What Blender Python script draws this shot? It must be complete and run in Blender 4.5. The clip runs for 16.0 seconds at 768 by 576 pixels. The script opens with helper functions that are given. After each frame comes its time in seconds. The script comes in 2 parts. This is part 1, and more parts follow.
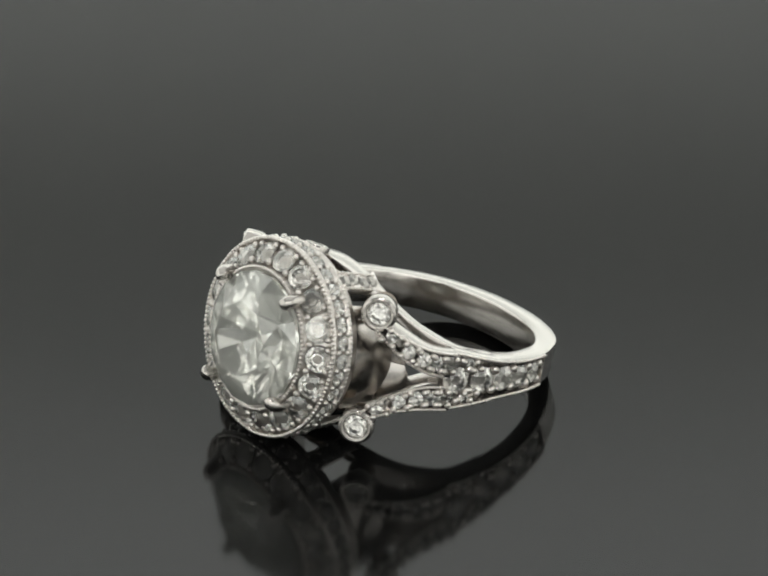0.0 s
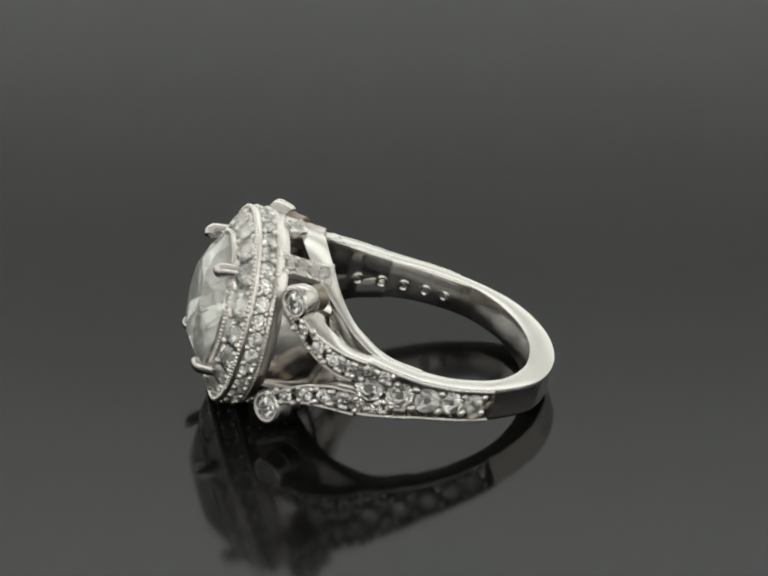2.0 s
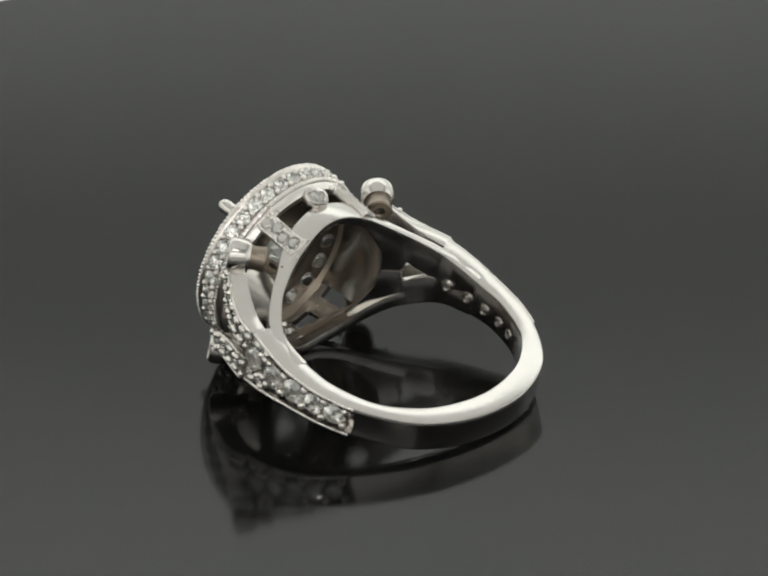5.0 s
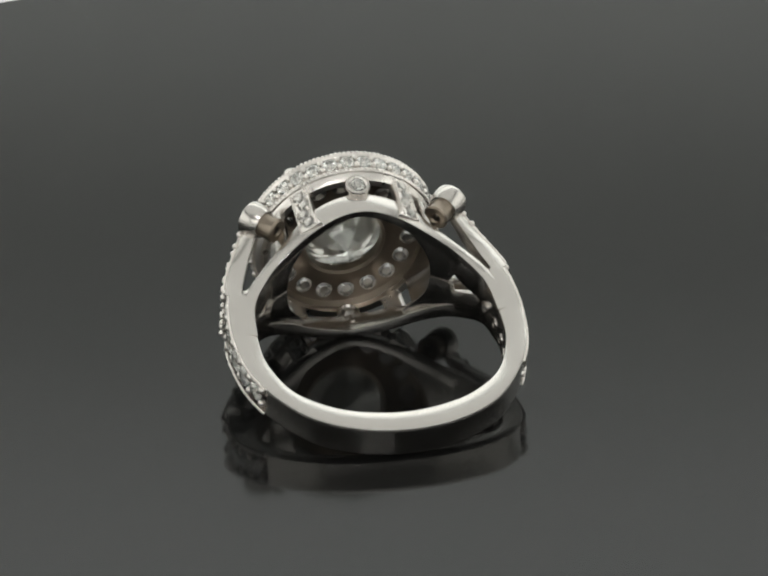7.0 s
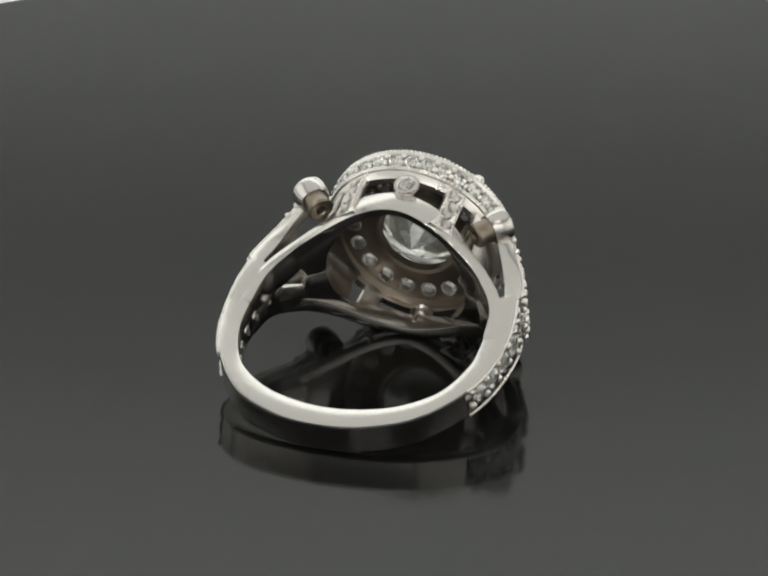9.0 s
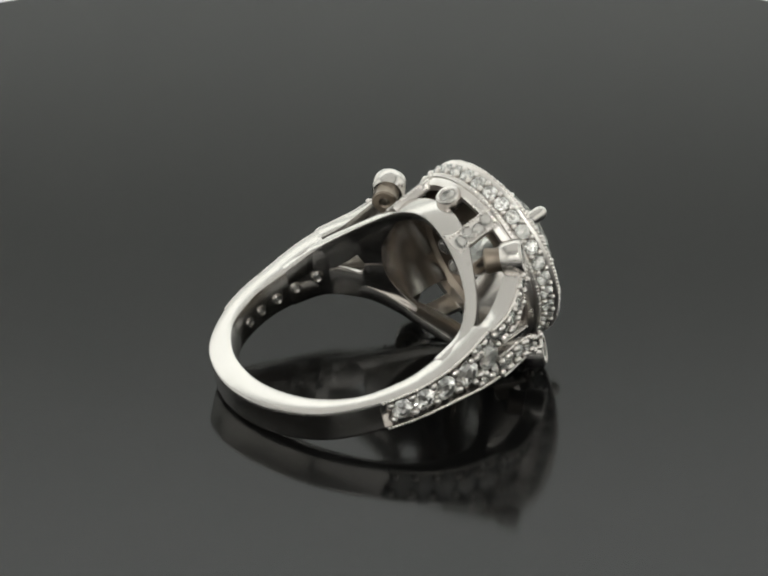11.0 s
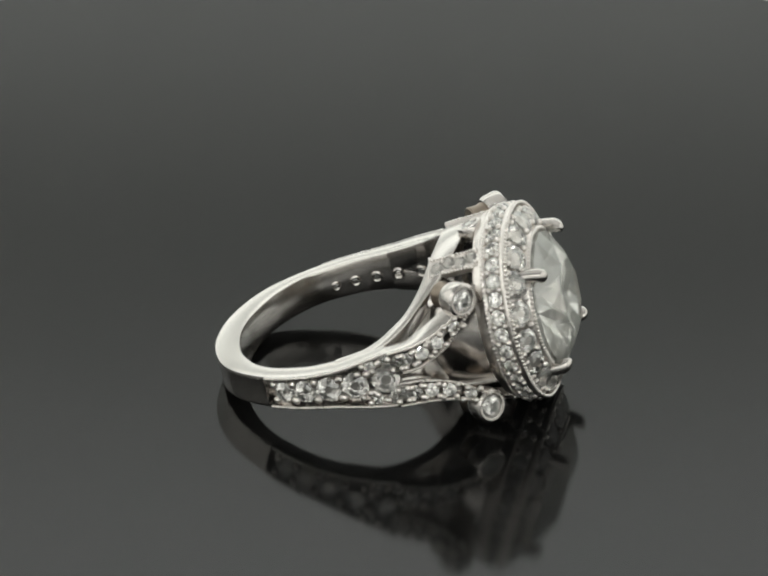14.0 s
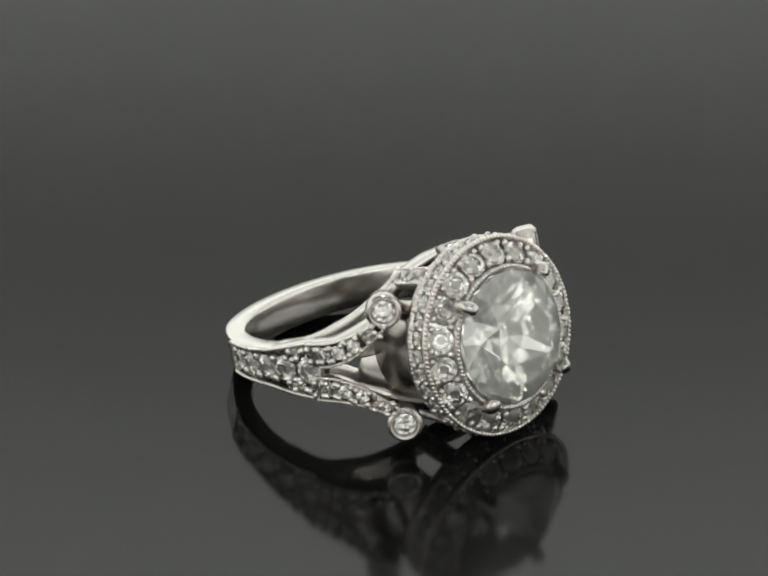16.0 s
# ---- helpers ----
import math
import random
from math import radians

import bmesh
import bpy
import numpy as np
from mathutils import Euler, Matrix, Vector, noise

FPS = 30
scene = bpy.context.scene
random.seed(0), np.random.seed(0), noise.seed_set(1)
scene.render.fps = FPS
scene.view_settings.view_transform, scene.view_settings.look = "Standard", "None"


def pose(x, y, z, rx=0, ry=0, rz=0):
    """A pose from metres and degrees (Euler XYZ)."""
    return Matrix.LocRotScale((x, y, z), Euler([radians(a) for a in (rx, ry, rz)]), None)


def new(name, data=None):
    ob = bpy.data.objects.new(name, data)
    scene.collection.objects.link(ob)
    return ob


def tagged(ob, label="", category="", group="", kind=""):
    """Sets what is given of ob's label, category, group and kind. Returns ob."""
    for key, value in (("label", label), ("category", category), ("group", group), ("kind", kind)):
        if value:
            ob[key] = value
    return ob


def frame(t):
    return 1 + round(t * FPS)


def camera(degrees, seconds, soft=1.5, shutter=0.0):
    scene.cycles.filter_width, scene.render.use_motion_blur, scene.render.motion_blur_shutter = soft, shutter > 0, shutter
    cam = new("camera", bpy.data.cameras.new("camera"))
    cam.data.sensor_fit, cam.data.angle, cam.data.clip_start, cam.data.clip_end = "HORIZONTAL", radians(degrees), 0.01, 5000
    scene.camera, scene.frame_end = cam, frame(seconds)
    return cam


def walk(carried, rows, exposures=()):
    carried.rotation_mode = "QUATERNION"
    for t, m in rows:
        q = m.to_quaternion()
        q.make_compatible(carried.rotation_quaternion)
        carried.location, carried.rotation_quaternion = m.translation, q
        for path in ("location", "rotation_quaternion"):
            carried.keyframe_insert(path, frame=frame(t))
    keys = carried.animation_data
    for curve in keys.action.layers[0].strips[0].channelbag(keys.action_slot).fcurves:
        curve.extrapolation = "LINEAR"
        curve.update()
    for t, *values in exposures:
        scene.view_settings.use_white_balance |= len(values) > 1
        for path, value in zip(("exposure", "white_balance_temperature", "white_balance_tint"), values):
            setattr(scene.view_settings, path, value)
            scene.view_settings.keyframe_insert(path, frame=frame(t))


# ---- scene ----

MM = 0.001
TILT = 14.7          # the ring leans on the halo's edge and the back of its band
OFFSET_Y, RISE = 0.646, 4.1

# ---- camera ----
cam = camera(10.0, 16.0, soft=2.1)
EYE = pose(0, -0.26264, 0.13600, 90 - 26.179, 0, -0.019) @ pose(0, 0, 0, 0, 0, -0.24)
walk(cam, [(0.0, EYE), (16.0, EYE)])

# heading of the turntable, degrees, by time
TURN = [(0.0, 219.03), (0.5, 210.52), (1.0, 202.61), (1.5, 194.44), (2.0, 186.35), (2.5, 177.91), (3.0, 169.55),
        (3.5, 161.45), (4.0, 153.13), (4.5, 144.7), (5.0, 136.25), (5.5, 127.7), (6.0, 119.3), (6.5, 111.32),
        (7.0, 103.29), (7.5, 95.28), (8.0, 87.02), (8.5, 78.71), (9.0, 70.34), (9.5, 61.95), (10.0, 53.7),
        (10.5, 45.45), (11.0, 37.3), (11.5, 29.12), (12.0, 20.8), (12.5, 12.53), (13.0, 4.46), (13.5, -3.59),
        (14.0, -12.0), (14.5, -20.41), (15.0, -30.46), (15.5, -37.51), (16.0, -45.8)]

# ---- light ----
world = bpy.data.worlds.new("studio")
scene.world = world
world.use_nodes = True
world.node_tree.nodes["Background"].inputs[0].default_value = (0.9, 0.95, 1.0, 1)
world.node_tree.nodes["Background"].inputs[1].default_value = 0.02


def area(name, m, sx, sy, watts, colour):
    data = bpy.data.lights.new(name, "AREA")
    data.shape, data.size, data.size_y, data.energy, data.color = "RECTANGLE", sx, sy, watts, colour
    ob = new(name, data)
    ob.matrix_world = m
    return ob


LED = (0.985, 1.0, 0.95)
# Unseen sources: ceiling light for the bright tops, the others added as fill.
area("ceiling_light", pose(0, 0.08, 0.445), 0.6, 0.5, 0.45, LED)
area("front_fill", pose(0, -0.484, 0.14, 90), 0.68, 0.12, 0.25, LED)
area("front_upper_fill", pose(0, -0.484, 0.3, 90), 0.68, 0.18, 0.62, LED)
area("back_fill", pose(0, 0.354, 0.036, -90), 0.66, 0.06, 0.05, LED)
area("side_fill_west", pose(-0.355, -0.06, 0.19, 90, 0, -90), 0.6, 0.28, 0.33, LED)
area("side_fill_east", pose(0.355, -0.06, 0.19, 90, 0, 90), 0.6, 0.28, 0.33, LED)


# ---- materials ----
def material(name, colour, rough, metal=0.0, **more):
    m = bpy.data.materials.new(name)
    m.use_nodes = True
    b = m.node_tree.nodes["Principled BSDF"]
    b.inputs["Base Color"].default_value = (*colour, 1)
    b.inputs["Roughness"].default_value = rough
    b.inputs["Metallic"].default_value = metal
    for k, v in more.items():
        b.inputs[k.replace("_", " ")].default_value = v
    return m


def add_noise(m, scale, lo, hi, bump=0.0, bump_scale=None, distance=0.00002):
    """Roughness that wanders between lo and hi, and a fine relief."""
    nt = m.node_tree
    b = nt.nodes["Principled BSDF"]
    co = nt.nodes.new("ShaderNodeTexCoord")
    n = nt.nodes.new("ShaderNodeTexNoise")
    n.inputs["Scale"].default_value, n.inputs["Detail"].default_value = scale, 4
    r = nt.nodes.new("ShaderNodeMapRange")
    r.inputs["To Min"].default_value, r.inputs["To Max"].default_value = lo, hi
    nt.links.new(co.outputs["Object"], n.inputs["Vector"])
    nt.links.new(n.outputs["Fac"], r.inputs["Value"])
    nt.links.new(r.outputs["Result"], b.inputs["Roughness"])
    if bump:
        n2 = nt.nodes.new("ShaderNodeTexNoise")
        n2.inputs["Scale"].default_value, n2.inputs["Detail"].default_value = bump_scale or scale * 3, 3
        bp = nt.nodes.new("ShaderNodeBump")
        bp.inputs["Strength"].default_value, bp.inputs["Distance"].default_value = bump, distance
        nt.links.new(co.outputs["Object"], n2.inputs["Vector"])
        nt.links.new(n2.outputs["Fac"], bp.inputs["Height"])
        nt.links.new(bp.outputs["Normal"], b.inputs["Normal"])
    return m


PLATINUM = add_noise(material("polished_platinum", (0.575, 0.546, 0.518), 0.2, 1.0), 300, 0.15, 0.27, 0.3, 900)
GRAIN = add_noise(material("grained_platinum", (0.77, 0.73, 0.695), 0.3, 1.0), 500, 0.2, 0.4, 0.6, 2500, 0.00005)
# same platinum with the head's inner shade put into its colour
CUP = add_noise(material("shaded_platinum", (0.25, 0.21, 0.17), 0.32, 1.0), 300, 0.26, 0.42, 0.5, 1200, 0.00004)


def brighten_stone(nt, shader, share, vary_share):
    """Mixes pale diffuse colour into a clear stone, so it looks brighter lit."""
    pale_diffuse, mix = nt.nodes.new("ShaderNodeBsdfDiffuse"), nt.nodes.new("ShaderNodeMixShader")
    pale_diffuse.inputs["Color"].default_value = (0.93, 0.94, 0.89, 1)
    n, r = nt.nodes.new("ShaderNodeTexNoise"), nt.nodes.new("ShaderNodeMapRange")
    n.inputs["Scale"].default_value = 600
    r.inputs["To Min"].default_value, r.inputs["To Max"].default_value = share * 0.6, share * 1.4
    co = nt.nodes.new("ShaderNodeTexCoord")
    nt.links.new(co.outputs["Object"], n.inputs["Vector"])
    nt.links.new(n.outputs["Fac"], r.inputs["Value"])
    # each stone gets its own share, so painted brightness differs between stones
    who, spread = nt.nodes.new("ShaderNodeObjectInfo"), nt.nodes.new("ShaderNodeMapRange")
    spread.inputs["To Min"].default_value, spread.inputs["To Max"].default_value = 0.3, 1.9
    times = nt.nodes.new("ShaderNodeMath")
    times.operation = "MULTIPLY"
    nt.links.new(who.outputs["Random"], spread.inputs["Value"])
    nt.links.new(r.outputs[0], times.inputs[0])
    nt.links.new(spread.outputs[0], times.inputs[1])
    nt.links.new(times.outputs[0] if vary_share else r.outputs[0], mix.inputs[0])
    nt.links.new(shader.outputs[0], mix.inputs[1])
    nt.links.new(pale_diffuse.outputs[0], mix.inputs[2])
    nt.links.new(mix.outputs[0], nt.nodes["Material Output"].inputs["Surface"])


def gem(name, colour, pale_share, rough=0.0, vary_share=False):
    m = bpy.data.materials.new(name)
    m.use_nodes = True
    nt = m.node_tree
    nt.nodes.remove(nt.nodes["Principled BSDF"])
    g = nt.nodes.new("ShaderNodeBsdfGlass")
    g.inputs["IOR"].default_value, g.inputs["Roughness"].default_value = 2.41, rough
    g.inputs["Color"].default_value = (*colour, 1)
    brighten_stone(nt, g, pale_share, vary_share)
    return m


DIAMOND = gem("diamond", (0.998, 0.997, 0.98), 0.16, 0.0)
PAVE = gem("pave_diamond", (0.99, 0.985, 0.975), 0.05, 0.0, True)
ACRYLIC = add_noise(material("black_acrylic", (0.004, 0.004, 0.004), 0.06, 0.0, IOR=1.26), 18, 0.08, 0.115)
PAPER = add_noise(material("white_paper", (0.8, 0.79, 0.77), 0.8), 30, 0.7, 0.9, 0.1, 300)
FABRIC = add_noise(material("white_fabric", (0.7, 0.7, 0.69), 0.9), 60, 0.8, 0.95, 0.2, 900)


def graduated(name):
    """Unseen wall's white, grey, white fade: light bands painted in for the disc's reflection."""
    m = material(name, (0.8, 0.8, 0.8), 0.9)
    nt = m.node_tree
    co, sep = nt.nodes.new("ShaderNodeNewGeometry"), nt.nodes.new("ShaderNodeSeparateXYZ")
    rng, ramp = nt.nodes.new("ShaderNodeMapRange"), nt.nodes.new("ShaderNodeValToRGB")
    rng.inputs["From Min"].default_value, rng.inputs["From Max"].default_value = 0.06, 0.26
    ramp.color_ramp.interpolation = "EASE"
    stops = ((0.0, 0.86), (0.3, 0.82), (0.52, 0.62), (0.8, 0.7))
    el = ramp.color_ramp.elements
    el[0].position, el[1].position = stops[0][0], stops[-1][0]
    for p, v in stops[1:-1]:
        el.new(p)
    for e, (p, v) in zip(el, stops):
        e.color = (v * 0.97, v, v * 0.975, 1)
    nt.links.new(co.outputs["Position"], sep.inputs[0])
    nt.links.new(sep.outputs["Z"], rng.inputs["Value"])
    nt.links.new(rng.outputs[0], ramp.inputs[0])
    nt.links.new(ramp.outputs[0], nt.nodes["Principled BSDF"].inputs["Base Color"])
    # added glow without a lamp, at its foot and above its middle, fading softly between
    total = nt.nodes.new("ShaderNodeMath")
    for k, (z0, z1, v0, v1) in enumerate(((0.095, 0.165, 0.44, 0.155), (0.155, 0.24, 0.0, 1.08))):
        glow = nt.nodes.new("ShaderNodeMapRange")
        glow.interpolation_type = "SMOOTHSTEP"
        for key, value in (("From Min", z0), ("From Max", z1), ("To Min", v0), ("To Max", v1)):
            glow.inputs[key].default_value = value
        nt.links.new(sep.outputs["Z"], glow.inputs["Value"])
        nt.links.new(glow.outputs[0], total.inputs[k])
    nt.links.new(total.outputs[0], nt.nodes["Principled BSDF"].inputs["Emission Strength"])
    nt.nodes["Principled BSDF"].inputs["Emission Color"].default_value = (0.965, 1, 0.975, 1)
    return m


GREY = add_noise(material("grey_fabric", (0.28, 0.28, 0.28), 0.9), 60, 0.8, 0.95, 0.2, 900)
BACKDROP = graduated("glowing_backdrop")
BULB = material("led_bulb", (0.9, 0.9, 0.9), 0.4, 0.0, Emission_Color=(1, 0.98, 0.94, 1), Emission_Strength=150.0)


# ---- mesh helpers (millimetres in, metres out) ----
def mesh_of(name, verts, faces, mat, smooth=True, sharp=None):
    me = bpy.data.meshes.new(name)
    me.from_pydata([tuple(c * MM for c in v) for v in verts], [], faces)
    me.materials.append(mat)
    if smooth:
        for p in me.polygons:
            p.use_smooth = True
        if sharp:
            me.set_sharp_from_angle(angle=radians(sharp))
    me.update()
    return me


def part(name, me, parent, label="", m=None):
    ob = new(name, me)
    ob.parent = parent
    if m is not None:
        ob.matrix_basis = m
    return tagged(ob, label)


def recalc(me):
    bm = bmesh.new()
    bm.from_mesh(me)
    bmesh.ops.recalc_face_normals(bm, faces=bm.faces)
    bm.to_mesh(me)
    bm.free()
    return me


def spline(points, n):
    """n + 1 places along a smooth curve through the points."""
    p = [np.array(q, float) for q in points]
    p = [2 * p[0] - p[1]] + p + [2 * p[-1] - p[-2]]
    out, last = [], len(p) - 3
    for i in range(n + 1):
        s = i / n * last
        k = min(int(s), last - 1)
        f = s - k
        a, b, c, d = p[k:k + 4]
        out.append(0.5 * (2 * b + (c - a) * f + (2 * a - 5 * b + 4 * c - d) * f * f + (3 * b - a - 3 * c + d) * f ** 3))
    return out


def loft(name, sections, mat, closed=False, sharp=35):
    """Skin over equal rings of points; open ends are capped."""
    n, k = len(sections), len(sections[0])
    verts = [tuple(q) for s in sections for q in s]
    faces = []
    for i in range(n if closed else n - 1):
        for j in range(k):
            a, b = i * k + j, i * k + (j + 1) % k
            c, d = ((i + 1) % n) * k + (j + 1) % k, ((i + 1) % n) * k + j
            faces.append((a, b, c, d))
    if not closed:
        faces += [tuple(range(k))[::-1], tuple((n - 1) * k + j for j in range(k))]
    return recalc(mesh_of(name, verts, faces, mat, True, sharp))


def quad_section(a, b, c, d, bev=0.12):
    """Corners a b c d of a four-sided section, with each corner cut twice."""
    pts = [np.array(q, float) for q in (a, b, c, d)]
    out = []
    for i in range(4):
        p, q, r = pts[i - 1], pts[i], pts[(i + 1) % 4]
        e, g = p - q, r - q
        le, lg = np.linalg.norm(e), np.linalg.norm(g)
        be, bg = min(bev, le * 0.4), min(bev, lg * 0.4)
        e, g = e / le, g / lg
        out += [q + e * be, q + e * be * 0.3 + g * bg * 0.3, q + g * bg]
    return out


def lathe(name, profile, mat, n=96, sharp=35, axis="u"):
    """Closed profile of (u, r) turned about the u axis."""
    secs = []
    for i in range(n):
        a = 2 * math.pi * i / n
        secs.append([(u, r * math.cos(a), r * math.sin(a)) for u, r in profile])
    return loft(name, secs, mat, closed=True, sharp=sharp)


def aim(origin, axis, size=1.0, spin=0.0):
    """A pose in metres whose z axis follows axis; origin in millimetres."""
    q = Vector(axis).normalized().to_track_quat("Z", "Y")
    return Matrix.LocRotScale(Vector(origin) * MM, q @ Euler((0, 0, spin)).to_quaternion(), (size, size, size))


def brilliant(name, mat, sides=8, table=0.56, crown=0.30, pavilion=0.86, girdle=0.03):
    """A round brilliant of radius 1 mm, table towards +z, girdle at 0."""
    bm = bmesh.new()
    pts = []
    for i in range(sides):
        a = 2 * math.pi * i / sides
        h = a + math.pi / sides
        pts.append((table * math.cos(a), table * math.sin(a), crown))
        pts.append((0.79 * math.cos(h), 0.79 * math.sin(h), crown * 0.60))
        pts.append((0.26 * math.cos(h), 0.26 * math.sin(h), -pavilion * 0.79))
        for b in (a, h):
            pts += [(math.cos(b), math.sin(b), girdle), (math.cos(b), math.sin(b), -girdle)]
    pts.append((0, 0, -pavilion))
    for q in pts:
        bm.verts.new([c * MM for c in q])
    bmesh.ops.convex_hull(bm, input=bm.verts)
    bmesh.ops.dissolve_limit(bm, angle_limit=radians(1.5), verts=bm.verts, edges=bm.edges)
    bmesh.ops.recalc_face_normals(bm, faces=bm.faces)
    me = bpy.data.meshes.new(name)
    bm.to_mesh(me)
    bm.free()
    me.materials.append(mat)
    return me


def ball_data(level=1):
    bm = bmesh.new()
    bmesh.ops.create_icosphere(bm, subdivisions=level, radius=1)
    v = [tuple(q.co) for q in bm.verts]
    f = [tuple(q.index for q in p.verts) for p in bm.faces]
    bm.free()
    return v, f


def beads(name, places, radius, mat, parent, label="", level=2):
    """A line of tiny grains, as one mesh."""
    bv, bf = ball_data(level)
    verts, faces = [], []
    for p in places:
        k = len(verts)
        rr = radius * random.uniform(0.85, 1.1)
        verts += [(p[0] + x * rr, p[1] + y * rr, p[2] + z * rr) for x, y, z in bv]
        faces += [tuple(i + k for i in q) for q in bf]
    return tagged(part(name, mesh_of(name, verts, faces, mat), parent, label), kind="stuff")


def tube(name, path, radii, mat, n=14, sharp=50):
    """A round rod along a path."""
    path = [np.array(q, float) for q in path]
    secs, side = [], None
    for i, q in enumerate(path):
        d = path[min(i + 1, len(path) - 1)] - path[max(i - 1, 0)]
        d /= np.linalg.norm(d)
        if side is None:
            side = np.cross(d, (0.3, 0.2, 0.9))
        side = side - d * (side @ d)
        side /= np.linalg.norm(side)
        up = np.cross(d, side)
        secs.append([q + radii[i] * (math.cos(a) * side + math.sin(a) * up) for a in np.linspace(0, 2 * math.pi, n, endpoint=False)])
    return loft(name, secs, mat, sharp=sharp)


def turned(name, profile, mat, n=40, sharp=40):
    """Closed profile of (z, r) turned about z."""
    secs = [[(r * math.cos(a), r * math.sin(a), z) for z, r in profile] for a in np.linspace(0, 2 * math.pi, n, endpoint=False)]
    return loft(name, secs, mat, closed=True, sharp=sharp)


# ---- the place: table, and unseen tent walls added to shape the reflections ----
def box(name, x0, x1, y0, y1, z0, z1, mat, label, category, bev=0.002):
    bm = bmesh.new()
    bmesh.ops.create_cube(bm, size=1, matrix=Matrix.LocRotScale(((x0 + x1) / 2, (y0 + y1) / 2, (z0 + z1) / 2), None, (x1 - x0, y1 - y0, z1 - z0)))
    if bev:
        bmesh.ops.bevel(bm, geom=bm.edges[:], offset=bev, segments=2, affect="EDGES")
    me = bpy.data.meshes.new(name)
    bm.to_mesh(me)
    bm.free()
    me.materials.append(mat)
    return tagged(new(name, me), label, category, kind="structure")


box("table", -0.4, 0.4, -0.5, 0.36, -0.034, -0.004, PAPER, "white matt table top under the turntable", "table")
box("wall_back", -0.36, 0.36, 0.36, 0.372, -0.004, 0.45, BACKDROP, "unseen back wall, mirrored light painted in as tones and glow", "wall")
box("wall_west", -0.372, -0.36, -0.5, 0.372, -0.004, 0.45, FABRIC, "unseen white fabric side wall, added to bounce light", "wall")
box("wall_east", 0.36, 0.372, -0.5, 0.372, -0.004, 0.45, FABRIC, "unseen white fabric side wall, added to bounce light", "wall")
# front and ceiling are grey to keep the ring's reflections dark
box("wall_front", -0.36, 0.36, -0.5, -0.488, -0.004, 0.45, GREY, "unseen grey fabric front wall, added to darken reflections", "wall")
box("ceiling", -0.372, 0.372, -0.5, 0.372, 0.45, 0.462, GREY, "unseen grey fabric ceiling, added to darken reflections", "ceiling")


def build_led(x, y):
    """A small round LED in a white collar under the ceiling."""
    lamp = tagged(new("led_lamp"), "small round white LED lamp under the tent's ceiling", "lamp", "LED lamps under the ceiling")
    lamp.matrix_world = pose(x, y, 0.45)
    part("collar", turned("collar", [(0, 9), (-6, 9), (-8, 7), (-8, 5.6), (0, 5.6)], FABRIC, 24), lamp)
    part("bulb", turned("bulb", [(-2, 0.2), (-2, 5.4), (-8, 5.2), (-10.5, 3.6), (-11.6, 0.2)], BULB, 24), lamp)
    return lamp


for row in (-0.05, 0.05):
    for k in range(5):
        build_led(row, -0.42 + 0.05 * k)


def build_disc():
    """A black glossy disc, a little off its axis."""
    prof = [(-4.0, 0.2), (-4.0, 74.2), (-3.7, 74.6), (-0.4, 74.6), (-0.1, 74.45), (0.0, 74.1), (0.0, 0.2)]
    n = 160
    secs = [[(r * math.cos(a), r * math.sin(a), z) for z, r in prof] for a in np.linspace(0, 2 * math.pi, n, endpoint=False)]
    me = loft("turntable_disc", secs, ACRYLIC, closed=True, sharp=4)
    bm = bmesh.new()
    bm.from_mesh(me)
    for z in (0.0, -4.0 * MM):
        ring_edges = [e for e in bm.edges if e.is_boundary is False and all(abs(v.co.z - z) < 1e-7 and v.co.xy.length < 0.3 * MM for v in e.verts)]
        bmesh.ops.contextual_create(bm, geom=ring_edges)
    bm.to_mesh(me)
    bm.free()
    return tagged(new("turntable_disc", me), "round black glossy acrylic turntable disc on the white table", "turntable")


# ---- the ring; u runs to the stone, y across, v along the finger ----
def half_width(u):
    return float(np.interp(u, (-11.2, -6, -3, -1.2, 0.6, 2.2, 3), (1.18, 1.19, 1.28, 1.42, 1.74, 2.02, 2.1)))


INNER = [(-9.75, 0), (-9.4, 2.6), (-8.5, 4.85), (-6.7, 6.9), (-3.9, 8.05), (-1.3, 8.22), (0.6, 8.05), (1.9, 7.6)]
OUTER = [(-11.55, 0), (-11.12, 3.05), (-9.65, 6.05), (-7.1, 8.2), (-4.3, 9.42), (-1.5, 9.83), (0.8, 9.76), (2.7, 9.4)]


def mirrored(points):
    """A curve over both sides, from +y over the middle to -y; points end on the middle."""
    return list(points) + [(p[0], -p[1], *p[2:]) for p in points[-2::-1]]


def groove_section(a, b, c, d, depth, wall, bev=0.1):
    """Section a b c d whose face b-c holds a groove between two walls."""
    a, b, c, d = (np.array(q, float) for q in (a, b, c, d))
    along = (c - b) / np.linalg.norm(c - b)
    inward = (a + d - b - c) / np.linalg.norm(a + d - b - c)
    def cut(p, q, r):
        e, g = p - q, r - q
        e, g = e / np.linalg.norm(e) * bev, g / np.linalg.norm(g) * bev
        return [q + e, q + e * 0.3 + g * 0.3, q + g]
    g1, g4 = b + along * wall, c - along * wall
    return cut(d, a, b) + cut(a, b, g1) + [g1, g1 + inward * depth + along * 0.03, g4 + inward * depth - along * 0.03, g4] + cut(g4, c, d) + cut(c, d, a)


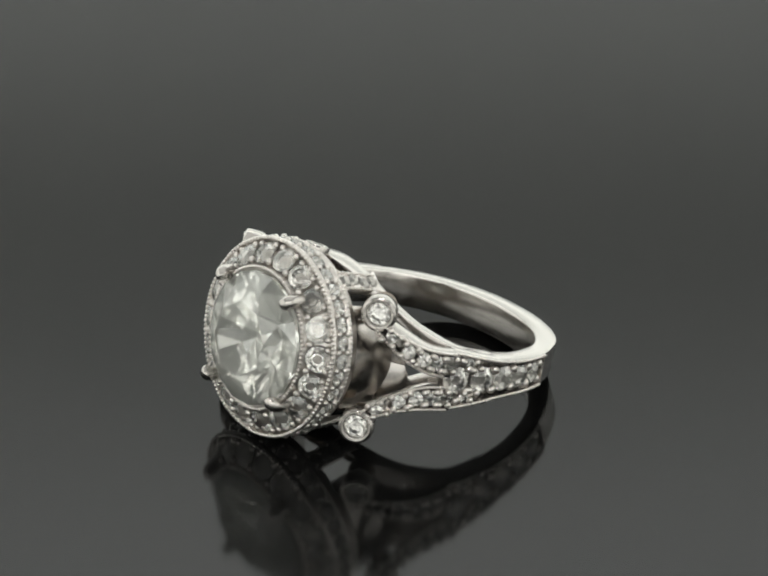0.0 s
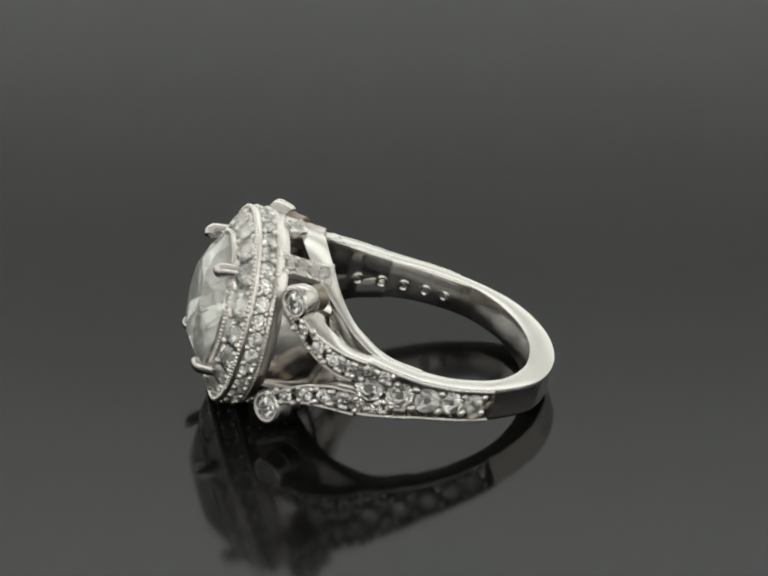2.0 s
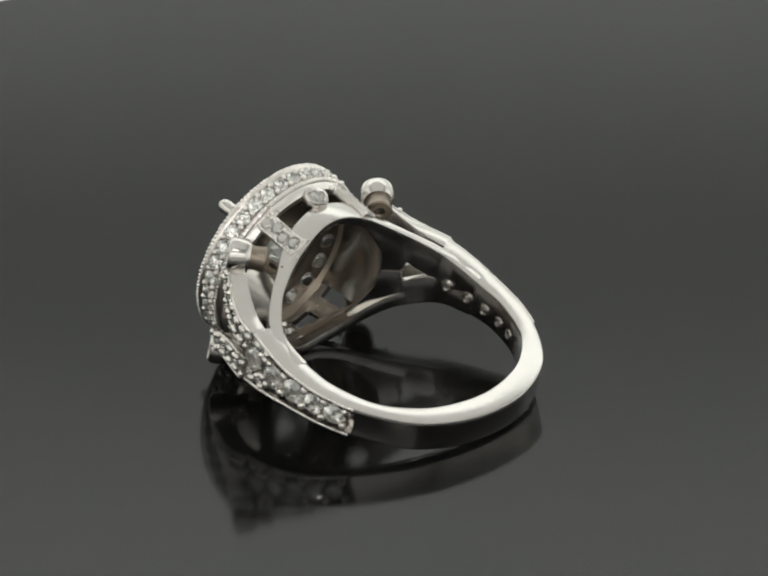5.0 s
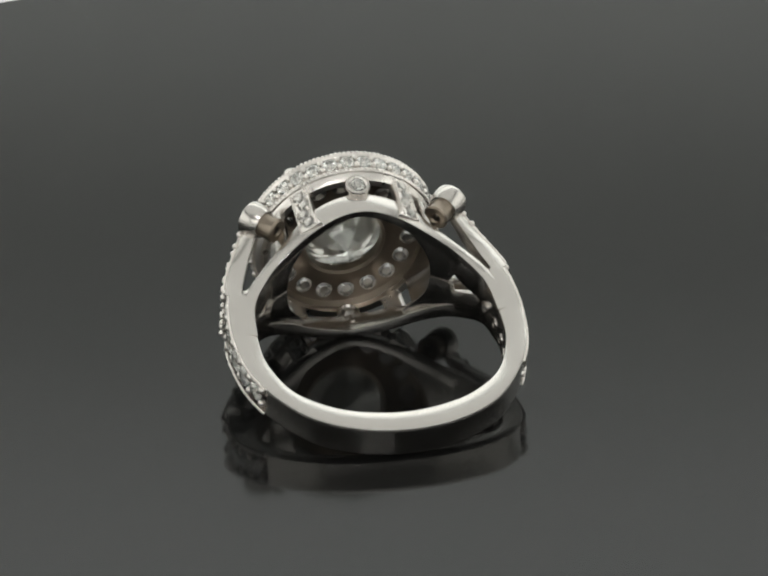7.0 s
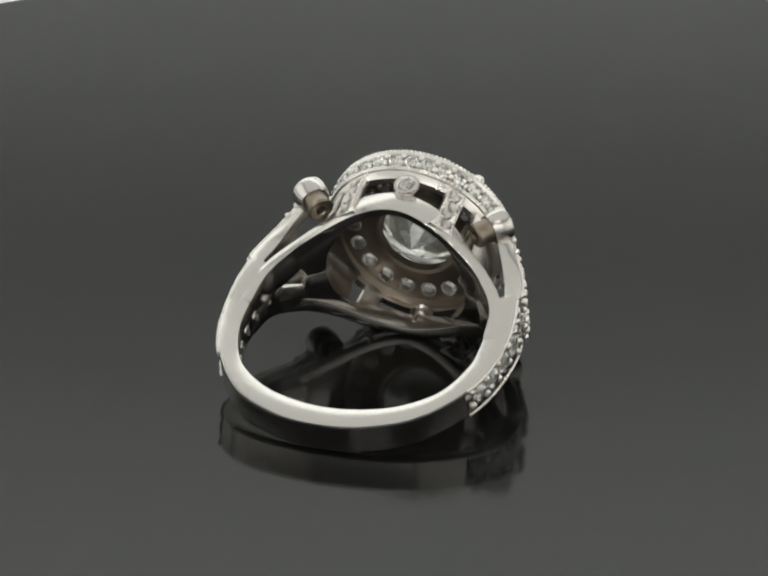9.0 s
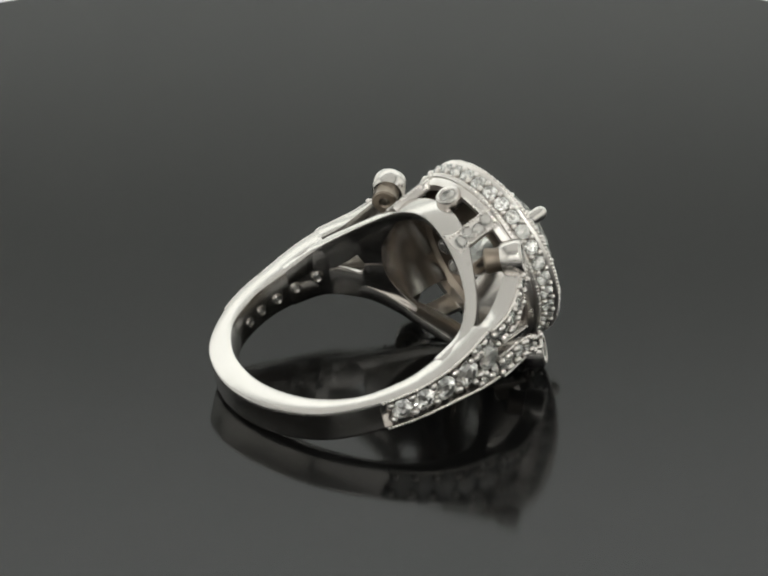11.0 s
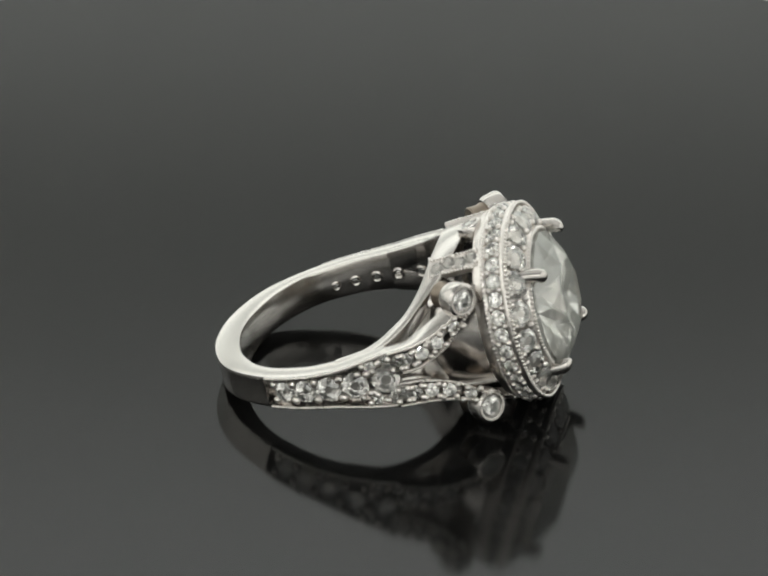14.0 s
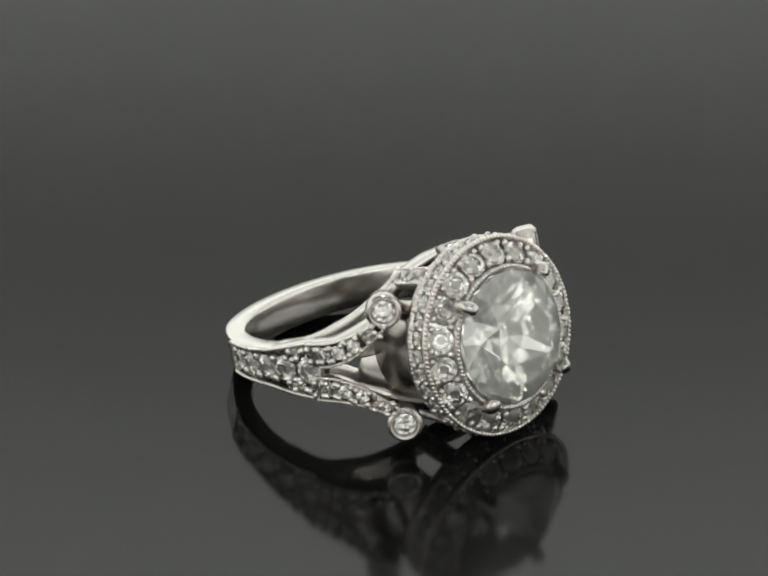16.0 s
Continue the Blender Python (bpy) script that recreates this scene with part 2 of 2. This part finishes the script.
def build_shank(ring):
    n = 180
    a, b = spline(mirrored(INNER[::-1]), n), spline(mirrored(OUTER[::-1]), n)
    secs = []
    for p, q in zip(a, b):
        wi, wo = half_width(p[0]), half_width(q[0]) - 0.03
        set_in = q[0] > -6.3
        way = q - p
        way = way / np.linalg.norm(way)
        q = q + way * (0.05 if set_in else 0.0)
        secs.append(groove_section((*p, -wi), (*q, -wo), (*q, wo), (*p, wi), 0.72 if set_in else 0.004, 0.3, 0.19))
    return part("shank", loft("shank", secs, PLATINUM), ring, "polished platinum band")


def band_frame(s):
    """Place and outward normal on the band's outer face; s in 0..1 along OUTER."""
    pts = spline(OUTER, 400)
    k = min(max(int(s * 400), 1), 399)
    d = pts[k + 1] - pts[k - 1]
    d /= np.linalg.norm(d)
    return pts[k], np.array((-d[1] * -1, d[0] * -1)) * -1


def at_u(u):
    pts = spline(OUTER, 400)
    return min(range(401), key=lambda k: abs(pts[k][0] - u)) / 400


HOOP_IN = [(-1.3, 8.2, 1.45), (0.6, 8.03, 1.76), (1.6, 7.7, 2.06), (2.4, 7.14, 2.42), (3.5, 6.05, 3.04), (4.38, 4.45, 3.97), (4.9, 2.82, 4.9), (5.24, 1.3, 5.44), (5.34, 0, 5.6)]
HOOP_OUT = [(-1.0, 9.0, 1.45), (0.9, 8.88, 1.76), (2.1, 8.4, 2.0), (2.85, 7.9, 2.28), (3.9, 6.82, 2.84), (5.1, 5.28, 3.72), (6.25, 3.6, 4.82), (6.9, 1.8, 5.46), (7.1, 0, 5.72)]


def build_hoop(ring, side):
    n = 84
    a, b = spline(mirrored(HOOP_IN), n), spline(mirrored(HOOP_OUT), n)
    secs = []
    for i in range(n + 1):
        p, q = a[i], b[i]
        drop = 0.6 + 1.0 * abs(i / n - 0.5) * 2
        fl = lambda w, z: (w[0], w[1], side * z)
        secs.append(quad_section(fl(p, p[2]), fl(q, q[2]), fl(q, q[2] - drop), fl(p + np.array((0.1, 0, 0)), p[2] - drop), 0.1))
    return part("gallery_hoop", loft("gallery_hoop", secs, PLATINUM), ring, "polished hoop edge under the head")


def build_plate(ring, sy):
    """Curved inner wall of the finger hole between the two hoops: pierced where the shoulder splits, cut out round under the head."""
    way = spline([(1.3, 7.86, 1.8), (2.0, 7.5, 1.95), (2.9, 6.74, 2.15), (3.6, 6.12, 2.45), (4.2, 5.32, 2.85), (4.75, 4.47, 3.25), (5.25, 3.4, 3.8)], 100)
    verts, faces = [], []
    for sv in (1, -1):
        secs = []
        for k in range(0, 101, 2):
            f, p = k / 100, way[k]
            slit = 0.75 * max(0.0, min((f - 0.2) / 0.24, (0.52 - f) / 0.06, 1.0))
            cut = p[2] * (max(0.0, f - 0.74) / 0.26) ** 0.4 * 0.93
            lo = max(slit, cut, 0.0)
            out = np.array((p[0] + 1.6, p[1]))
            out = out / np.linalg.norm(out) * 0.45
            corners = [(p[0] + h * out[0], sy * (p[1] + h * out[1]), sv * v) for h, v in ((0, lo), (0, p[2]), (1, p[2]), (1, lo))]
            secs.append(quad_section(*corners, 0.07))
        k0 = len(verts)
        n = len(secs[0])
        for sec in secs:
            verts += [tuple(q) for q in sec]
        for i in range(len(secs) - 1):
            for j in range(n):
                a, b = k0 + i * n + j, k0 + i * n + (j + 1) % n
                faces.append((a, b, b + n, a + n))
        faces += [tuple(range(k0, k0 + n)), tuple(range(len(verts) - n, len(verts)))]
    return part("inner_plate", recalc(mesh_of("inner_plate", verts, faces, PLATINUM, True, 35)), ring, "polished inner wall of the finger hole")


def build_bowl_wall(ring, sy):
    """Curved side of the bowl below the stone, from the inner wall up to the halo."""
    secs = []
    for a in np.linspace(-0.66, 0.66, 25):
        c, s = math.cos(a), math.sin(a)
        low = float(np.interp(5.4 * c, (3.4, 4.47, 5.32, 6.12), (5.3, 4.85, 4.35, 3.75)))
        secs.append(quad_section(*[(u, sy * r * c, r * s) for u, r in ((low, 5.25), (8.75, 5.45), (8.75, 5.8), (low, 5.6))], 0.08))
    return part("bowl_wall", loft("bowl_wall", secs, PLATINUM), ring, "smooth curved side of the bowl below the stone")


ARM_TOP_OUT = [(2.5, 9.68, 2.0), (3.4, 9.48, 2.03), (4.5, 9.1, 2.13), (5.9, 8.4, 2.5), (7.6, 7.42, 3.3)]
ARM_TOP_IN = [(2.2, 8.6, 2.0), (2.8, 8.46, 2.03), (3.72, 8.15, 2.15), (4.8, 7.7, 2.6), (6.35, 6.95, 3.4)]
ARM_LOW_OUT = [(2.9, 9.6, 0.34), (3.6, 9.42, 0.3), (4.7, 9.05, 0.45), (6.35, 8.22, 1.25), (8.15, 6.98, 3.0)]


SKEW = 0.14          # the shoulders' tips sit a little higher on one side than on the other


def build_arm(ring, sy, sv):
    n = 24
    a, b, c = spline(ARM_TOP_OUT, n), spline(ARM_TOP_IN, n), spline(ARM_LOW_OUT, n)
    secs, fl = [], (lambda w: (w[0], sy * w[1], sv * w[2] + sy * SKEW * max(0.0, (w[0] - 3.0) / 5.0)))
    for i in range(n + 1):
        d = c[i] + (b[i] - a[i]) * 0.9
        d[2] = c[i][2] + 0.1
        secs.append(groove_section(fl(b[i]), fl(a[i]), fl(c[i]), fl(d), 0.5, 0.22, 0.08))
    arm = part("shoulder_arm", loft("shoulder_arm", secs, PLATINUM), ring, "split shoulder arm set with small diamonds")
    # rows of stones, rims and grains on the outer face
    for k, s in enumerate((0.17, 0.35, 0.53, 0.7, 0.86)):
        i = round(s * n)
        p = (a[i] + c[i]) / 2
        d = a[min(i + 1, n)] - a[i - 1]
        nrm = np.cross(a[i] - c[i], d)
        nrm = nrm / np.linalg.norm(nrm)
        if nrm[1] < 0:
            nrm = -nrm
        place, way = fl(p - nrm * 0.03), fl(nrm)
        part("pave_diamond", SMALL, arm, "", aim(place, way, (0.5, 0.5, 0.5, 0.48, 0.45)[k], random.uniform(0, 1)))
        for e in (-1, 1):
            for g in (-0.42, 0.42):
                j = p + d / np.linalg.norm(d) * 0.45 * e + (a[i] - c[i]) / np.linalg.norm(a[i] - c[i]) * g + nrm * 0.1
                part("bead", BEAD, arm, "", aim(fl(j), way, 0.22))
    top, low = [], []
    for i in range(2, n):
        for f in (0.0, 0.5):
            top.append(fl(a[i] + (a[i + 1] - a[i]) * f + np.array((0.03, 0.06, -0.1))))
            if i > 4:
                low.append(fl(c[i] + (c[i + 1] - c[i]) * f + np.array((0.03, 0.06, 0.1))))
    beads("milgrain", top + low, 0.105, GRAIN, arm)
    return arm


def build_scroll(ring, sy, sv):
    """Round bezel at the end of an arm, with its stone, and the drilled neck that rolls back to the hoop."""
    way = (0.75, sy * 0.66, 0)
    m = aim((7.85, sy * 7.05, sv * 3.87 + sy * SKEW), way)
    prof = [(0.0, 0.72), (0.1, 0.8), (0.13, 0.98), (0.03, 1.14), (-0.2, 1.2), (-1.0, 1.14), (-1.3, 1.0), (-1.36, 0.5), (-0.9, 0.42), (-0.5, 0.7)]
    b = part("scroll_bezel", turned("scroll_bezel", prof, PLATINUM), ring, "round polished bezel with one diamond", m)
    part("bezel_diamond", SMALL, b, "", aim((0, 0, -0.12), (0, 0, 1), 0.8))
    beads("milgrain", [(0.9 * math.cos(k * math.pi / 18), 0.9 * math.sin(k * math.pi / 18), 0.12) for k in range(36)], 0.07, GRAIN, b, level=1)
    neck = [(-1.2, 0.5), (-1.2, 0.88), (-1.6, 0.8), (-2.0, 0.84), (-2.3, 0.9), (-2.42, 0.8), (-2.42, 0.4), (-2.32, 0.3), (-1.7, 0.28)]
    # the neck's shade is in its darker metal colour
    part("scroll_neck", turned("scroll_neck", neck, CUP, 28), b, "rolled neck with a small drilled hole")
    return b


def build_pave_band(ring, sy):
    """Big stones, rims and grains on one side of the band."""
    fl = lambda w: (w[0], sy * w[1], w[2])
    pts = spline(OUTER, 400)
    k0, k1 = round(at_u(-6.25) * 400), 398
    grains = []
    for k in range(k0, k1):
        if k % 4 == 0:
            p = pts[k]
            nrm = (p - np.array((-1.0, 0))) / np.linalg.norm(p - np.array((-1.0, 0)))
            w = half_width(p[0]) - 0.05
            for sv in (1, -1):
                grains.append(fl((*(p + nrm * 0.05), sv * (w - 0.12))))
    beads("milgrain", grains, 0.115, GRAIN, ring)
    for u, r in ((2.15, 0.94), (0.1, 0.92), (-1.8, 0.87), (-3.5, 0.8), (-5.03, 0.74)):
        k = round(at_u(u) * 400)
        p = pts[k]
        d = pts[min(k + 2, 400)] - pts[k - 2]
        d /= np.linalg.norm(d)
        nrm = np.array((d[1], -d[0]))
        if nrm @ (p - np.array((-1.0, 0))) < 0:
            nrm = -nrm
        place = p - nrm * 0.12
        part("pave_diamond", SMALL, ring, "", aim(fl((*place, 0)), fl((*nrm, 0)), r, random.uniform(0, 1)))
        for e in (-1, 1):
            for g in (-0.75, 0.75):
                j = p + d * e * r * 0.98 - nrm * 0.15
                part("bead", BEAD, ring, "", aim(fl((*j, g * r)), fl((*nrm, 0)), 0.27))
    # small stones that fill the corners where the shoulder begins to split
    for u, v, r in ((2.5, 1.3, 0.5), (1.35, 1.22, 0.4), (0.95, 0.75, 0.0)):
        k = round(at_u(u) * 400)
        p, q = pts[k], pts[k - 4]
        d = (p - q) / np.linalg.norm(p - q)
        nrm = np.array((d[1], -d[0]))
        nrm = nrm if nrm[1] > 0 else -nrm
        for sv in (1, -1):
            if r:
                part("pave_diamond", SMALL, ring, "", aim(fl((*(p - nrm * 0.06), sv * v)), fl((*nrm, 0)), r, random.uniform(0, 1)))
            for e in (-0.5, 0.5):
                part("bead", BEAD, ring, "", aim(fl((*(p + d * e), sv * (v + 0.1))), fl((*nrm, 0)), 0.24))


def build_azures(ring, sy):
    """Small open seats on the inside of the band, behind its stones."""
    pts = spline(INNER, 200)
    for u, r in ((0.9, 0.8), (-0.8, 0.8), (-2.4, 0.76), (-3.9, 0.72), (-5.2, 0.64)):
        k = min(range(201), key=lambda i: abs(pts[i][0] - u))
        d = pts[min(k + 1, 200)] - pts[k - 1]
        d /= np.linalg.norm(d)
        nrm = np.array((-d[1], d[0]))
        if nrm @ (pts[k] - np.array((-1.5, 0))) > 0:
            nrm = -nrm
        part("seat_ring", SEAT, ring, "", aim((pts[k][0], sy * pts[k][1], -0.22), (nrm[0], sy * nrm[1], 0), r))
        part("seat_diamond", SMALL, ring, "", aim((pts[k][0], sy * pts[k][1], -0.22), (nrm[0], sy * nrm[1], 0), r * 0.4))


HEAD_SPIN = radians(3.5)     # the head sits a little turned on the band


def build_head(ring):
    prof = [(10.2, 4.3), (11.42, 4.36), (11.56, 4.44), (11.6, 4.6), (11.5, 4.76), (11.3, 4.84), (10.75, 4.92), (9.85, 5.82), (10.38, 6.28), (10.5, 6.4), (10.47, 6.54), (10.34, 6.62),
            (10.2, 6.6), (10.1, 6.53), (10.04, 6.1), (9.16, 5.98), (9.1, 6.38), (9.02, 6.45), (8.85, 6.5), (8.68, 6.42), (8.6, 6.2), (8.7, 5.9), (9.3, 5.55), (9.6, 4.9), (9.65, 4.2), (9.8, 3.8)]
    halo = part("halo", lathe("halo", prof, GRAIN, n=128), ring, "grained platinum halo set with two rows of diamonds")
    # bowl shade comes from the cup's darkened metal colour
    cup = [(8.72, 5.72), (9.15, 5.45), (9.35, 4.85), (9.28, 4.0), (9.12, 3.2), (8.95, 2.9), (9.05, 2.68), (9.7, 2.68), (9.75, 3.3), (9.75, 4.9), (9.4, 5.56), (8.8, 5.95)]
    part("seat_cup", lathe("seat_cup", cup, CUP, n=96), halo, "inner cup below the stone, shade put into its metal colour")
    rail = [(8.66, 6.3), (8.3, 6.22), (8.1, 6.05), (8.15, 5.6), (8.7, 5.7)]
    part("gallery_rail", lathe("gallery_rail", rail, GRAIN, n=96), halo)
    for i in range(18):
        a = 2 * math.pi * i / 18 + radians(4.9)
        c, s = math.cos(a), math.sin(a)
        nrm = (0.8, 0.6 * c, 0.6 * s)
        part("halo_diamond", SMALL, halo, "", aim((10.88, 5.55 * c, 5.55 * s), nrm, random.uniform(0.86, 0.95), random.uniform(0, 1)))
        for b, r in ((0.5, 5.1), (0.34, 6.08), (0.66, 6.08)):
            aa = a + 2 * math.pi / 18 * b
            part("bead", BEAD, halo, "", aim((11.28 - (r - 5.1) * 0.75, r * math.cos(aa), r * math.sin(aa)), (0.87, 0.5 * math.cos(aa), 0.5 * math.sin(aa)), 0.24))
        part("seat_ring", SEAT, halo, "", aim((9.26, 4.55 * c, 4.55 * s), (-0.97, -0.25 * c, -0.25 * s), 1.0))
        part("seat_diamond", SMALL, halo, "", aim((9.2, 4.55 * c, 4.55 * s), (-0.97, -0.25 * c, -0.25 * s), 0.6))
    for i in range(34):
        a = 2 * math.pi * (i + 0.5) / 34
        c, s = math.cos(a), math.sin(a)
        part("side_diamond", SMALL, halo, "", aim((9.6, 6.46 * c, 6.46 * s), (-0.12, c, s), 0.53, random.uniform(0, 1)))
        aa = a + math.pi / 34
        for u in (9.25, 9.95):
            part("bead", BEAD, halo, "", aim((u, 6.5 * math.cos(aa), 6.5 * math.sin(aa)), (0, math.cos(aa), math.sin(aa)), 0.22))
    for u, r, n in ((11.55, 4.66, 104), (10.49, 6.5, 136), (8.87, 6.4, 136)):
        beads("milgrain", [(u, r * math.cos(2 * math.pi * i / n), r * math.sin(2 * math.pi * i / n)) for i in range(n)], 0.15, GRAIN, halo)
    part("centre_diamond", brilliant("centre_diamond", DIAMOND), ring, "large round brilliant diamond, faintly warm", aim((11.7, 0, 0), (1, 0, 0), 4.46, 0.2))
    for k in range(4):
        a = math.pi / 4 + k * math.pi / 2 + HEAD_SPIN
        c, s = math.cos(a), math.sin(a)
        path = [(9.9, 5.0 * c, 5.0 * s), (11.2, 4.98 * c, 4.98 * s), (12.0, 4.94 * c, 4.94 * s), (12.22, 4.88 * c, 4.88 * s), (12.33, 4.74 * c, 4.74 * s), (12.35, 4.6 * c, 4.6 * s), (12.34, 4.42 * c, 4.42 * s)]
        part("prong", tube("prong", spline(path, 18), [0.48] * 16 + [0.46, 0.38, 0.2], PLATINUM), ring, "blunt claw over the diamond's edge")


def gallery_block(name, foot, top, half, mat, ring, label):
    """An upright slab between the hoop and the halo; returns it with its axes."""
    foot, top = np.array(foot), np.array(top)
    axis = (top - foot) / np.linalg.norm(top - foot)
    out = np.array((0, foot[1] + top[1], foot[2] + top[2]))
    out = out - axis * (out @ axis)
    out /= np.linalg.norm(out)
    side = np.cross(axis, out)
    secs = []
    for f in np.linspace(0.0, 1.0, 10):
        p, w = foot + (top - foot) * f, half * (1 + 0.5 * (2 * f - 1) ** 4)
        secs.append(quad_section(p - side * w - out * 0.5, p + side * w - out * 0.5, p + side * w + out * 0.12, p - side * w + out * 0.12, 0.1))
    return part(name, loft(name, secs, mat), ring, label), foot, top, out, side, axis


def build_gallery(ring, sv):
    for sy in (1, -1):
        # post with small stones between the hoop and the halo
        post, foot, top, out, side, axis = gallery_block("gallery_post", (5.1, sy * 3.47, sv * 4.65), (8.7, sy * 3.5, sv * 5.06), 0.66, GRAIN, ring, "gallery post with small diamonds")
        for f, e in ((0.16, 0.1), (0.38, -0.1), (0.6, 0.12), (0.82, -0.08)):
            p = foot + (top - foot) * f + out * 0.12 + side * e
            part("post_diamond", SMALL, post, "", aim(p, out, 0.44, f))
            for g in (-1, 1):
                part("bead", BEAD, post, "", aim(p + side * 0.42 * g + axis * 0.36, out, 0.16))
        rim = [tuple(foot + (top - foot) * f + side * e * 0.6 + out * 0.13) for e in (-1, 1) for f in np.linspace(0.06, 0.94, 15)]
        beads("milgrain", rim, 0.1, GRAIN, post)
        # plain narrow post beside the scroll
        gallery_block("gallery_strut", (5.0, sy * 5.15, sv * 3.4), (8.75, sy * 5.0, sv * 3.4), 0.42, PLATINUM, ring, "narrow polished post")
    m = aim((7.55, -0.3, sv * 6.12), (-0.25, 0, sv))
    prof = [(0.0, 0.52), (0.1, 0.63), (0.08, 0.8), (-0.1, 0.9), (-0.8, 0.82), (-1.1, 0.5), (-0.6, 0.3), (-0.3, 0.5)]
    b = part("gallery_bezel", turned("gallery_bezel", prof, PLATINUM, 28), ring, "small round bezel with one diamond", m)
    part("bezel_diamond", SMALL, b, "", aim((0, 0, -0.05), (0, 0, 1), 0.55))
    path = [(6.3, -0.3, sv * 5.3), (7.2, -0.3, sv * 5.4), (8.0, -0.3, sv * 5.6), (8.7, -0.3, sv * 5.9)]
    part("gallery_strut", tube("gallery_strut", spline(path, 8), [0.33] * 9, PLATINUM), ring)


SMALL = brilliant("small_brilliant", PAVE, table=0.56, crown=0.32, pavilion=0.86)
bv, bf = ball_data(2)
BEAD = mesh_of("bead", bv, bf, GRAIN)
SEAT = turned("seat_ring", [(0.1, 0.3), (0.16, 0.42), (0.1, 0.56), (-0.1, 0.6), (-0.3, 0.4)], PLATINUM, 20)


def build_ring():
    ring = tagged(new("engagement_ring"), "platinum diamond ring with round halo lying on the black disc", "ring")
    build_shank(ring)
    for side in (1, -1):
        build_hoop(ring, side)
        build_gallery(ring, side)
    for sy in (1, -1):
        build_pave_band(ring, sy)
        build_azures(ring, sy)
        build_plate(ring, sy)
        build_bowl_wall(ring, sy)
        for sv in (1, -1):
            build_arm(ring, sy, sv)
            build_scroll(ring, sy, sv)
    build_head(ring)
    return ring


disc = build_disc()
ring = build_ring()
LEAN = pose(0, OFFSET_Y * MM, RISE * MM, 0, -TILT, 0)


def motions():
    walk(disc, [(t, pose(0, 0, 0, 0, 0, a) @ pose(-0.0006, -0.00053, 0)) for t, a in TURN])
    walk(ring, [(t, pose(0, 0, 0, 0, 0, a) @ LEAN) for t, a in TURN])


motions()
